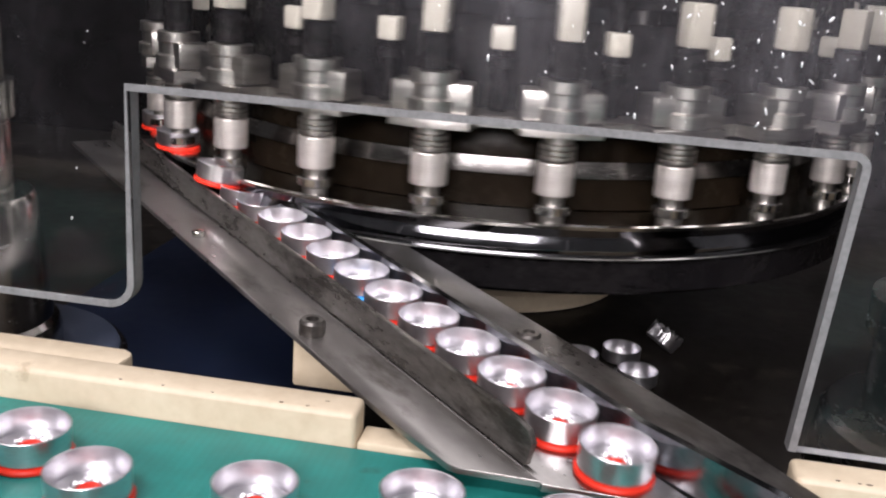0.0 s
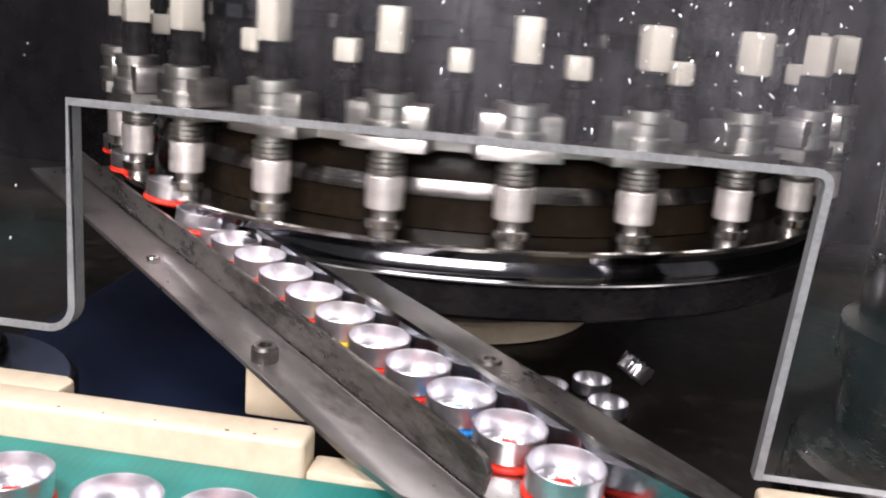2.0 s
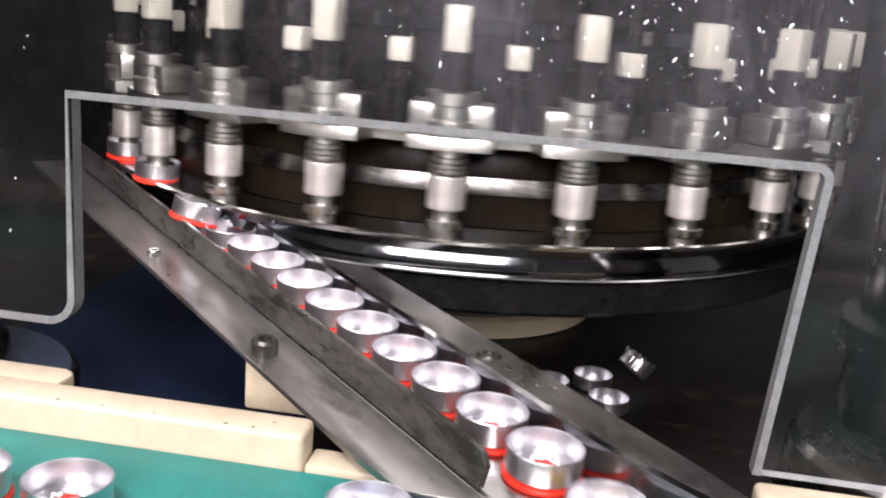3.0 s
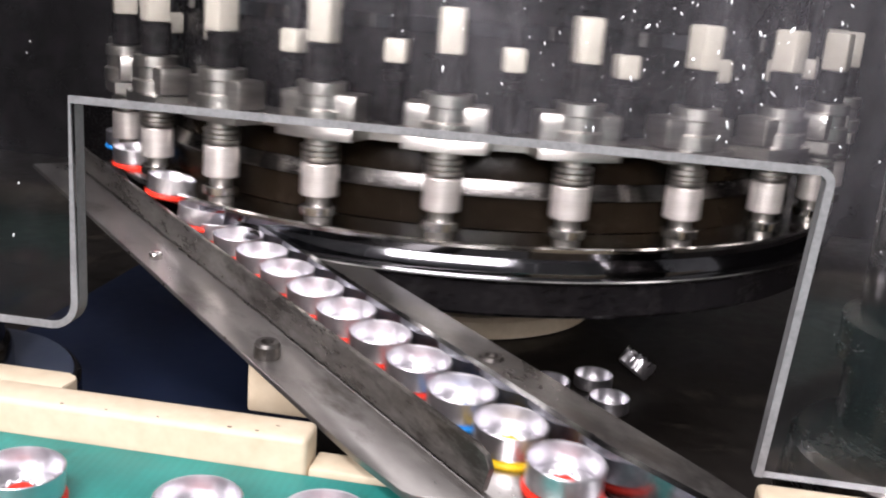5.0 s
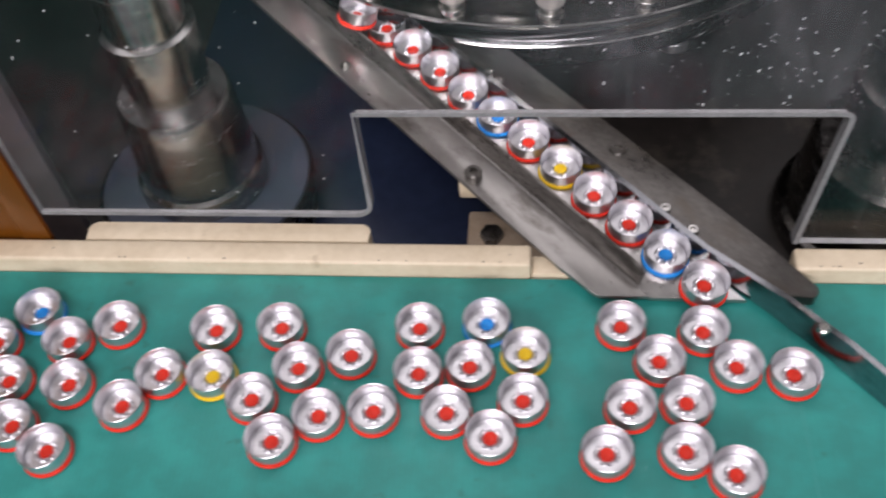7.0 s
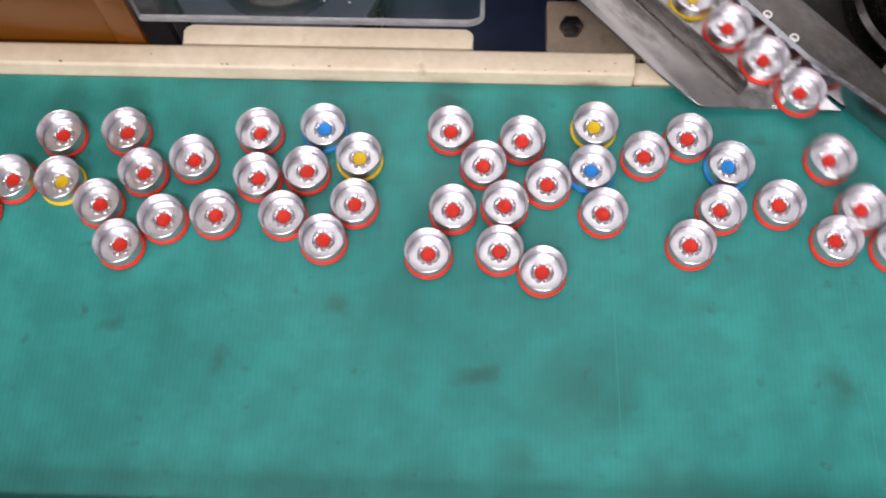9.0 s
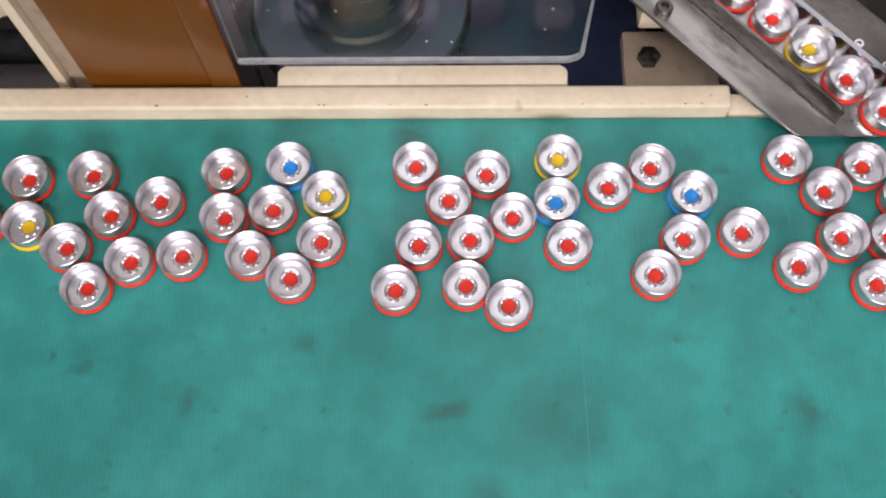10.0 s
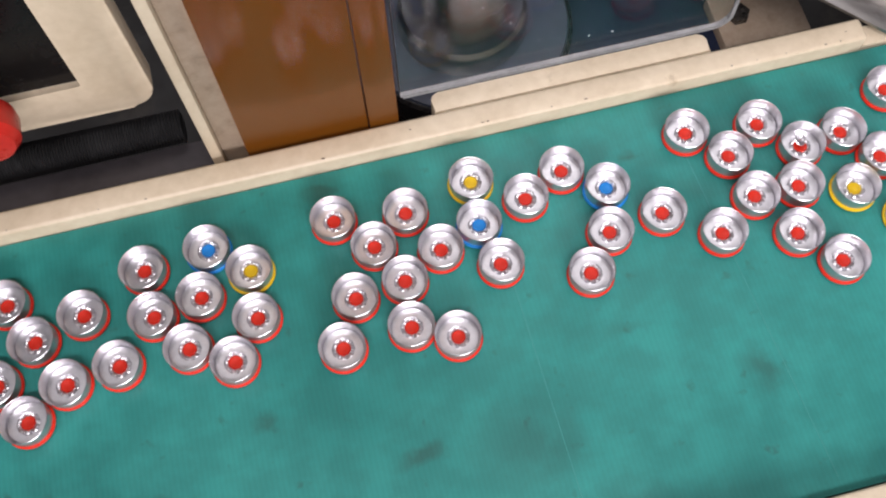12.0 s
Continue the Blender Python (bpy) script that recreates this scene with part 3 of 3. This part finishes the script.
# ---- guards ----
def guard():
    root = thing("acrylic_guard", pose(0, 0, 0), "clear scratched acrylic guard with a cut-out over the chute", "guard")
    pts = [(-0.140, 0.0255)] + arc(0.0042, 0.0335, 0.008, -90, 0, 6) + [(0.0122, 0.0872)] + arc(0.1956, 0.0852, 0.002, 90, -3, 5) + [(0.1928, 0.0098), (0.62, 0.0098), (0.62, 0.40), (-0.140, 0.40)]
    bm = prism(bmesh.new(), pts, -0.0005, 0.004)
    for f in bm.faces:
        f.material_index = 0 if abs(f.normal.z) > 0.5 or len(f.verts) > 4 else 1
    bmesh.ops.rotate(bm, verts=bm.verts, cent=(0, 0, 0), matrix=Matrix.Rotation(radians(90), 3, "X"))
    bmesh.ops.translate(bm, verts=bm.verts, vec=(0, 0.0622, 0))
    sheet = part("sheet", bm, [M_ACRYLIC, M_FROST], root, smooth=False)
    sheet.visible_shadow = False
    path = [(-0.1390, 0.0265)] + arc(0.0042, 0.0335, 0.0070, -90, 0, 6) + [(0.0112, 0.0882)] + arc(0.1956, 0.0852, 0.0030, 90, -3, 5) + [(0.1938, 0.0100)]
    bm = strip(bmesh.new(), path, 0.0010, 0.0, 0.0006)
    bmesh.ops.rotate(bm, verts=bm.verts, cent=(0, 0, 0), matrix=Matrix.Rotation(radians(90), 3, "X"))
    bmesh.ops.translate(bm, verts=bm.verts, vec=(0, 0.0580, 0))
    part("sawn_edge", bm, M_FROST, root, "frosted grey saw-cut edge", smooth=False)
    rng = random.Random(21)
    bm = bmesh.new()
    for k in range(430):
        cx, cz = rng.choice(((0.150, 0.125), (0.165, 0.105), (0.185, 0.120), (0.235, 0.105), (0.255, 0.075), (0.120, 0.118), (0.270, 0.110), (0.300, 0.090)))
        x, z = rng.gauss(cx, 0.016), rng.gauss(cz, 0.016)
        if k % 8 == 0:
            x, z = rng.uniform(-0.13, 0.005), rng.uniform(0.03, 0.16)
        if x < 0.205 and x > 0.008 and z < 0.091:
            z = 0.182 - z
        r = 0.00008 + 0.00036 * rng.random() ** 2.2
        m = Matrix.LocRotScale((x, 0.0581, z), Euler((0, rng.uniform(-0.9, 0.9), 0)), (r * rng.uniform(0.6, 1.2), r * 0.45, r * rng.uniform(0.7, 2.6)))
        bmesh.ops.create_icosphere(bm, subdivisions=1, radius=1, matrix=m)
    drops = tagged(part("oil_spatter", bm, M_DROP_GLINT, root, "small oil droplets on the acrylic, whitened as glints"), kind="stuff")
    drops.visible_shadow = False


def amber_guard():
    root = thing("amber_guard", pose(0, 0, 0), "glossy amber acrylic guard bent round a corner", "guard")
    bm = bmesh.new()
    box(bm, -0.2120, -0.1560, 0.0580, 0.0610, -0.07, 0.42, 0.0008)
    part("front_sheet", bm, M_AMBER, root).visible_shadow = False
    bm = box(bmesh.new(), -0.1556, -0.1420, 0.0570, 0.0600, -0.07, 0.42, 0.0008)
    part("edge_strip", bm, M_AMBER, root).visible_shadow = False
    part("backing", box(bmesh.new(), -0.2100, -0.1440, 0.085, 0.090, -0.074, 0.42), M_SLATE, root)


def left_frame():
    post = thing("frame_post", pose(0, 0, 0), "cream painted angle-iron frame post", "post")
    part("face", box(bmesh.new(), -0.2285, -0.2235, 0.0600, 0.0900, -0.074, 0.45, 0.0008), M_CREAM, post)
    # return face coloured tan, darker than the cream face
    part("return", box(bmesh.new(), -0.2232, -0.2128, 0.0640, 0.0670, -0.074, 0.45, 0.0005), M_TAN, post)
    door = thing("machine_door", pose(0, 0.092, 0), "cream rounded door frame with dark glass", "door")
    bm = bmesh.new()
    prism(bm, [(-0.60, 0.012)] + arc(-0.258, 0.024, 0.012, -90, 0, 6) + [(-0.246, 0.40), (-0.272, 0.40)] + arc(-0.275, 0.038, 0.003, 0, -90, 4) + [(-0.60, 0.035)], -0.012, 0.0, 0.0015)
    bmesh.ops.rotate(bm, verts=bm.verts, cent=(0, 0, 0), matrix=Matrix.Rotation(radians(90), 3, "X"))
    part("frame", bm, M_CREAM, door)
    part("pane", box(bmesh.new(), -0.60, -0.2725, 0.004, 0.008, 0.0355, 0.40), M_BLACK, door, "dark window pane")
    hose = thing("ribbed_hose", pose(-0.42, 0.088, -0.006), "black ribbed rubber hose behind the rail", "hose")
    bm = bmesh.new()
    prof = []
    for i in range(120):
        prof += [(0.0085, i * 0.0015), (0.0068, i * 0.0015 + 0.00075)]
    lathe(bm, prof, 20)
    bmesh.ops.rotate(bm, verts=bm.verts, cent=(0, 0, 0), matrix=Matrix.Rotation(radians(90), 3, "Y"))
    part("ribs", bm, M_RUBBER, hose)
    tray = tagged(part("cover_plate", box(bmesh.new(), -0.62, -0.230, 0.0568, 0.082, -0.074, -0.012, 0.001), M_SLATE), "dark grey cover plate behind the rail", "cover plate")
    knob = thing("red_knob", pose(-0.308, 0.082, 0.058), "red plastic clamping knob", "knob")
    bm = lathe(bmesh.new(), [(0, 0), (0.006, 0), (0.006, 0.006), (0.013, 0.008), (0.0145, 0.012), (0.0145, 0.020), (0.012, 0.024), (0, 0.0255)], 28)
    bmesh.ops.rotate(bm, verts=bm.verts, cent=(0, 0, 0), matrix=Matrix.Rotation(radians(90), 3, "X"))
    part("grip", bm, M_KNOB, knob)
    bm = lathe(bmesh.new(), [(0, -0.016), (0.004, -0.016), (0.004, 0), (0, 0)], 14)
    bmesh.ops.rotate(bm, verts=bm.verts, cent=(0, 0, 0), matrix=Matrix.Rotation(radians(90), 3, "X"))
    part("stem", bm, M_CHROME, knob)


def round_base():
    root = thing("round_base", pose(-0.094, 0.131, -0.0740), "blue-grey enamelled round machine base with a black rim", "machine base")
    part("rim", lathe(bmesh.new(), [(0, 0.0002), (0.054, 0.0002), (0.054, 0.030), (0.058, 0.034), (0.058, 0.0405), (0.0565, 0.042), (0, 0.042)], 72), M_BLACK, root)
    part("dish", lathe(bmesh.new(), [(0, 0.0421), (0.0555, 0.0421), (0.0550, 0.0432), (0, 0.0436)], 72), M_BLUEGREY, root)


def column(x, y, label, steel, lift=0.0, k=1.0):
    root = thing("steel_column", pose(x, y, -0.074 + lift), label, "column", "machine columns")
    part("base", lathe(bmesh.new(), [(0, 0), (0.034 * k, 0), (0.034 * k, 0.008), (0.033 * k, 0.012), (0.031 * k, 0.014), (0.028 * k, 0.060), (0.0265 * k, 0.063), (0, 0.063)], 56), steel, root)
    part("shaft", lathe(bmesh.new(), [(0, 0.0632), (0.020 * k, 0.0632), (0.020 * k, 0.090), (0.022 * k, 0.091), (0.022 * k, 0.104), (0.019 * k, 0.105), (0.019 * k, 0.50), (0, 0.50)], 48), steel, root)


# ---- caps ----
def cap_kinds():
    """One aluminium seal with its plastic disc in each colour; cup open upward."""
    cup = lathe(bmesh.new(), [(0.0031, 0.0029), (0.0050, 0.0030), (0.0082, 0.0031), (0.0085, 0.0030), (0.0087, 0.0027), (0.0087, 0.0023), (0.0089, 0.0021), (0.0091, 0.0023), (0.0095, 0.0084), (0.0096, 0.0088), (0.0098, 0.0089), (0.0100, 0.0087), (0.0099, 0.0080), (0.0097, 0.0030), (0.0096, 0.0023), (0.0092, 0.0020), (0.0031, 0.0020), (0.0031, 0.0029)], 48)
    disc = lathe(bmesh.new(), [(0, 0.0), (0.0099, 0.0), (0.0103, 0.0004), (0.0104, 0.0011), (0.0101, 0.0016), (0.0090, 0.0019), (0.0032, 0.0019), (0.0031, 0.0026), (0.0027, 0.0034), (0.0022, 0.0034), (0.0014, 0.0030), (0, 0.0029)], 40)
    tabs = bmesh.new()
    lathe(tabs, [(0.0030, 0.0030), (0.0033, 0.0036), (0.0039, 0.0038), (0.0045, 0.0035), (0.0049, 0.0030)], 40)
    for k, v in enumerate(tabs.verts):
        ring, spoke = divmod(k, 40)
        if ring in (1, 2, 3):
            v.co.z += (0.0005, -0.0001, -0.0005, -0.0001)[spoke % 4]
    kinds = {}
    me = None
    for name in ("red", "blue", "yellow"):
        if me is None:
            ob = part("vial_cap", cup, M_ALU)
            me = ob.data
            first_disc = part("plastic_disc", disc, M_PLASTIC[name], ob)
            first_tabs = part("bridge_ring", tabs, M_ALU, ob)
        else:
            ob = new("vial_cap", me)
            d = new("plastic_disc", first_disc.data.copy())
            d.data.materials[0] = M_PLASTIC[name]
            d.parent = ob
            share("bridge_ring", first_tabs, ob, Matrix())
        tagged(ob, "aluminium vial cap with a %s plastic disc, open side up" % name, "vial cap", "vial caps on the line")
        kinds[name] = ob
    return kinds


SPEED = 0.0599  # the belt, metres a second, towards -x
# resting places on the belt at ten seconds: x, y, colour
STRETCH_A = [(-0.5943, 0.0158, "r"), (-0.5706, 0.0015, "r"), (-0.5509, -0.0222, "r"), (-0.5322, 0.0063, "r"), (-0.4946, 0.0134, "r"), (-0.4590, 0.0120, "r"), (-0.4310, 0.0088, "r"), (-0.4075, 0.0085, "r"), (-0.3828, 0.0093, "r"), (-0.3462, -0.0389, "r"), (-0.3399, -0.0194, "r"), (-0.3308, 0.0025, "r"), (-0.3276, -0.0602, "r"),
             (-0.3188, -0.0161, "r"), (-0.3156, 0.0188, "b"), (-0.3102, -0.0369, "r"), (-0.2982, 0.0039, "r"), (-0.2922, -0.0473, "r"), (-0.2919, -0.0169, "r"), (-0.2778, 0.0127, "r"), (-0.2663, -0.0264, "r"), (-0.2529, -0.0109, "r")]
STRETCH_B = [(-0.2343, 0.0113, "r"), (-0.2311, -0.0112, "y"), (-0.2125, -0.0216, "r"), (-0.2056, 0.0132, "r"), (-0.201, -0.0401, "r"), (-0.1951, -0.0064, "r"), (-0.1837, -0.028, "r"), (-0.1738, 0.0004, "r"), (-0.1615, -0.0254, "r"),
             (-0.1458, 0.0145, "r"), (-0.1446, -0.0076, "r"), (-0.132, -0.0251, "r"), (-0.1237, -0.0038, "r"), (-0.1175, 0.0175, "b"), (-0.1141, -0.0355, "r"), (-0.1016, -0.0188, "r"), (-0.101, 0.0032, "y")]
STRETCH_C = [(-0.0689, -0.0409, "r"), (-0.0612, 0.0173, "r"), (-0.0593, -0.0205, "r"), (-0.0465, 0.0009, "r"), (-0.039, -0.0389, "r"), (-0.0371, -0.0179, "r"), (-0.0297, 0.0133, "r"), (-0.0209, -0.0477, "r"), (-0.0187, -0.0075, "r"),
             (0.0005, -0.0003, "b"), (0.002, 0.021, "y"), (0.0049, -0.0205, "r"), (0.0236, 0.0068, "r"), (0.0416, -0.034, "r"), (0.0429, 0.0161, "r"), (0.0549, -0.0177, "r"), (0.0598, 0.0031, "b")]
STRETCH_D = [(0.0802, -0.0146, "r"), (0.1024, -0.0305, "r"), (0.103, 0.0204, "r"), (0.1179, 0.0046, "r"), (0.1222, -0.017, "r"), (0.1341, -0.0384, "r"), (0.1361, 0.0167, "r"), (0.1483, -0.0551, "r"), (0.1661, -0.0243, "y"), (0.171, 0.0036, "r"), (0.1836, -0.0125, "r"), (0.1429, -0.0171, "r"), (0.1510, 0.0013, "r")]
EXIT = (0.1535, 0.0365)
PITCH = 0.0218
RIDE = 11.0  # caps in the packed queue before the turret
TURN = 97.16  # turret, degrees a second
PHASE = 12.4


# leaving times, in seconds, of caps that slid far along the strip
LATE = {-0.3156: 2.30, -0.101: 5.12, -0.1175: 5.26, -0.0689: 5.38, -0.0593: 5.50, -0.039: 5.62, -0.0371: 5.74, -0.0465: 5.87, -0.0612: 6.00, -0.0209: 6.13, 0.0049: 6.52, -0.0187: 6.66, -0.0297: 6.80, 0.0416: 7.00, 0.0005: 7.18, 0.0549: 7.29, 0.0236: 7.40, 0.002: 7.51, 0.0429: 7.66, 0.0598: 7.80}
# caps that hug the strip before they settle: second, x, y on the way
ALONG = {-0.039: [(6.0, 0.191, -0.009), (6.5, 0.171, -0.031)], -0.0371: [(6.0, 0.177, 0.004), (6.5, 0.172, -0.012)], -0.0465: [(6.0, 0.164, 0.022), (6.5, 0.165, 0.005)], -0.0612: [(6.5, 0.149, 0.0205)],
         0.0049: [(6.8, 0.183, 0.005), (7.0, 0.186, -0.004), (7.5, 0.155, -0.0195)], -0.0187: [(6.8, 0.168, 0.018), (7.0, 0.164, -0.001)], -0.0297: [(7.0, 0.152, 0.0155)],
         0.0416: [(7.2, 0.1675, 0.0205), (7.5, 0.190, -0.015)], 0.0005: [(7.5, 0.152, 0.003)], 0.0549: [(7.5, 0.183, 0.006)], 0.0236: [(7.5, 0.168, 0.021)]}


def fill(taken, x0, x1, step, rng):
    """More caps of the same stream before and after the stretches above."""
    out = []
    x = x0
    while x < x1:
        for _ in range(30):
            p = (x + rng.uniform(-0.012, 0.012), rng.uniform(-0.050, 0.020 if x > -0.2 else -0.014))
            if all((p[0] - q[0]) ** 2 + (p[1] - q[1]) ** 2 > 0.0232 ** 2 for q in taken + out):
                out.append((*p, rng.choice("rrrrrrrrrrrbry") if x > 0 else "r"))
                break
        x += step
    return out


def queue_place(q):
    """Where a cap is that has q others before it at the chute's mouth."""
    if q <= RIDE:
        p = CHUTE @ Vector((0.030 - q * PITCH, 0.0366, 0.0014))
        return (*p, 0, 2.4, -46.2)
    k = q - RIDE
    start = CHUTE @ Vector((0.030 - RIDE * PITCH, 0.0366, 0.0014))
    def on_ring(n):
        a = radians(-43.7 - 15.0 * (n - 2.0))
        return Vector((TX + 0.1877 * math.sin(a), TY - 0.1877 * math.cos(a), 0.0303))
    off = Vector((-0.0125, 0.1935, 0.0225))
    p = start.lerp(off, k) if k < 1 else off.lerp(on_ring(2), k - 1) if k < 2 else on_ring(k)
    tilt = -18 * min(k, 1.0) if k < 1 else -18 * max(0.0, 2.0 - k)
    return (*p, tilt, 2.4, -46.2)


def stream():
    """All caps with the time each leaves the chute."""
    rng = random.Random(11)
    known = [c for s in (STRETCH_A, STRETCH_B, STRETCH_C, STRETCH_D) for c in s]
    more = fill(known, -0.96, -0.36, 0.0093, rng) + fill(known, 0.195, 0.44, 0.0093, rng)
    rows = []
    for x, y, c in known + more:
        xj = 0.155 + (0.020 - y) * 0.50
        tj = 10 + (x - xj) / SPEED
        te = LATE.get(x, tj - math.hypot(xj - EXIT[0], y - EXIT[1]) / 0.20)
        tj = te + 0.1
        for _ in range(8):
            tj = te + max(0.12, math.hypot(x - SPEED * (tj - 10) - EXIT[0], y - EXIT[1]) / 0.19)
        rows.append((te, tj, x, y, c))
    rows.sort()
    # even out the leaving times a little, keeping the order
    times = [r[0] for r in rows]
    even = [0.25 * times[max(k - 1, 0)] + 0.5 * t + 0.25 * times[min(k + 1, len(times) - 1)] for k, t in enumerate(times)]
    times = [t if rows[k][2] in LATE else even[k] for k, t in enumerate(times)]
    times = [max(times[:k + 1]) for k in range(len(times))]
    out = [(t, t + tj - te, x, y, c) for t, (te, tj, x, y, c) in zip(times, rows)]
    for when, colour in ((0.80, "b"), (10.50, "y")):
        k = min(range(len(out)), key=lambda i: abs(out[i][0] - when))
        out[k] = (*out[k][:4], colour)
    return out


def cap_rows(i, caps, leave):
    t_exit, t_join, bx, by, _ = caps[i]
    spin = (i * 67) % 360
    rows = []

    lean_x, lean_y = 1.4 * math.sin(i * 2.3), 1.4 * math.sin(i * 3.7 + 1)

    def on_belt(t):
        return pose(bx - SPEED * (t - 10), by, 0.0004, lean_x, lean_y, spin)
    if t_join <= 0:
        return [(t, on_belt(t)) for t in (0, 4, 8, 12)]
    way = [w for w in ALONG.get(bx, ()) if w[0] > t_exit + 0.03]
    if way:
        t_join = way[-1][0] + 0.4
        settled = on_belt(t_join).translation
        way = [(t_exit, *queue_place(0)[:2])] + way + [(t_join, settled.x, settled.y)]
    step = 0.1
    t = 0.0
    while t <= 12.001:
        if t < t_exit:
            u = float(np.interp(t, leave, range(len(leave))))
            q = i - u
            if q < RIDE + 9:
                x, y, z, rx, ry, rz = queue_place(q)
                rows.append((t, pose(x, y, z, 0, 0, 0) @ pose(0, 0, 0, 0, 0, -46.2) @ pose(0, 0, 0, rx, ry, 0) @ pose(0, 0, 0, 0, 0, spin)))
            elif not rows or t > rows[-1][0] + 0.99:
                x, y, z, rx, ry, rz = queue_place(RIDE + 9)
                rows.append((t, pose(x, y, z - 0.0, 0, 0, 0) @ pose(0, 0, 0, 0, 0, -46.2) @ pose(0, 0, 0, rx, ry, 0) @ pose(0, 0, 0, 0, 0, spin)))
        elif t < t_join:
            s = (t - t_exit) / (t_join - t_exit)
            k = 1 - (1 - s) ** 1.6
            end = on_belt(t_join).translation
            e0 = Vector(queue_place(0)[:3])
            p = e0.lerp(end, k)
            if way:
                p.x, p.y = (float(np.interp(t, [w[0] for w in way], [w[a] for w in way])) for a in (1, 2))
            p.z = 0.0004 + max(0.0, e0.z - 0.0004) * max(0.0, 1 - 3.5 * s)
            rows.append((t, pose(p.x, p.y, p.z, 0, 2.4 * (1 - s), spin)))
        else:
            break
        t = round(t + step, 3)
    while t <= 12.001:
        rows.append((t, on_belt(t)))
        t = round(t + 0.1, 3) if t < t_join + 0.35 else round(t + 0.2, 3)
    if rows[-1][0] < 12:
        rows.append((12, on_belt(12) if t_join <= 12 else rows[-1][1]))
    return rows


def loose_caps():
    for x, y, rz, ry in ((0.168, 0.284, 10, 0), (0.160, 0.312, 50, 0), (0.138, 0.297, 80, 0), (0.180, 0.326, 120, 38)):
        bm = lathe(bmesh.new(), [(0.0030, 0.0004), (0.0092, 0.0004), (0.0097, 0.0012), (0.0098, 0.0070), (0.0102, 0.0073), (0.0104, 0.0070), (0.0102, 0.0062), (0.0102, 0.0008), (0.0094, 0.0), (0.0030, 0.0), (0.0030, 0.0004)], 32)
        if ry:
            rng = random.Random(3)
            for v in bm.verts:
                v.co.x *= 0.8
                v.co.y *= rng.uniform(0.7, 1.1)
                v.co.z *= rng.uniform(0.7, 1.5)
        ob = tagged(part("loose_cap", bm, M_ALU), "crushed aluminium cap lying on the oily deck" if ry else "plain aluminium cap fallen on the oily deck", "vial cap", "fallen caps")
        place(ob, pose(x, y, -0.0745 + (0.006 if ry else 0), ry, 0, rz))


hall()
machine_body()
conveyor()
BELT = belt()
chute()
bracket()
TURRET = turret()
turret_base()
guard()
amber_guard()
left_frame()
round_base()
column(-0.094, 0.131, "polished steel column on a stepped round base", M_COLUMN, 0.0437)
column(0.266, 0.140, "thick darkened steel column on a stepped round base", M_DIMSTEEL, 0.0, 1.62)
loose_caps()
CAPS = stream()
KINDS = cap_kinds()
used = {"r": 0, "b": 0, "y": 0}
CAP_OBS = []
for _t, _j, _x, _y, c in CAPS:
    kind = KINDS[{"r": "red", "b": "blue", "y": "yellow"}[c]]
    CAP_OBS.append(copy_thing(kind, Matrix()) if used[c] else kind)
    if _x == 0.1510:
        bm = lathe(bmesh.new(), [(0.0016, 0), (0.0034, 0), (0.0038, 0.0004), (0.0034, 0.0008), (0.0016, 0.0008), (0.0013, 0.0004), (0.0016, 0)], 18)
        tab = place(part("torn_tab", bm, M_ALU, CAP_OBS[-1], "torn aluminium tab bent up inside the cap"), pose(0.0032, -0.0012, 0.0042, 24, -18, 0))
    used[c] += 1


def motions():
    walk(BELT, [(t, pose(-0.6 + SPEED * 10 - SPEED * t, 0, 0)) for t in (0, 3, 6, 9, 12)])
    walk(TURRET, [(0.25 * i, pose(TX, TY, 0, 0, 0, PHASE + TURN * 0.25 * i)) for i in range(49)])
    leave = [c[0] for c in CAPS]
    for i, ob in enumerate(CAP_OBS):
        walk(ob, cap_rows(i, CAPS, leave))


motions()
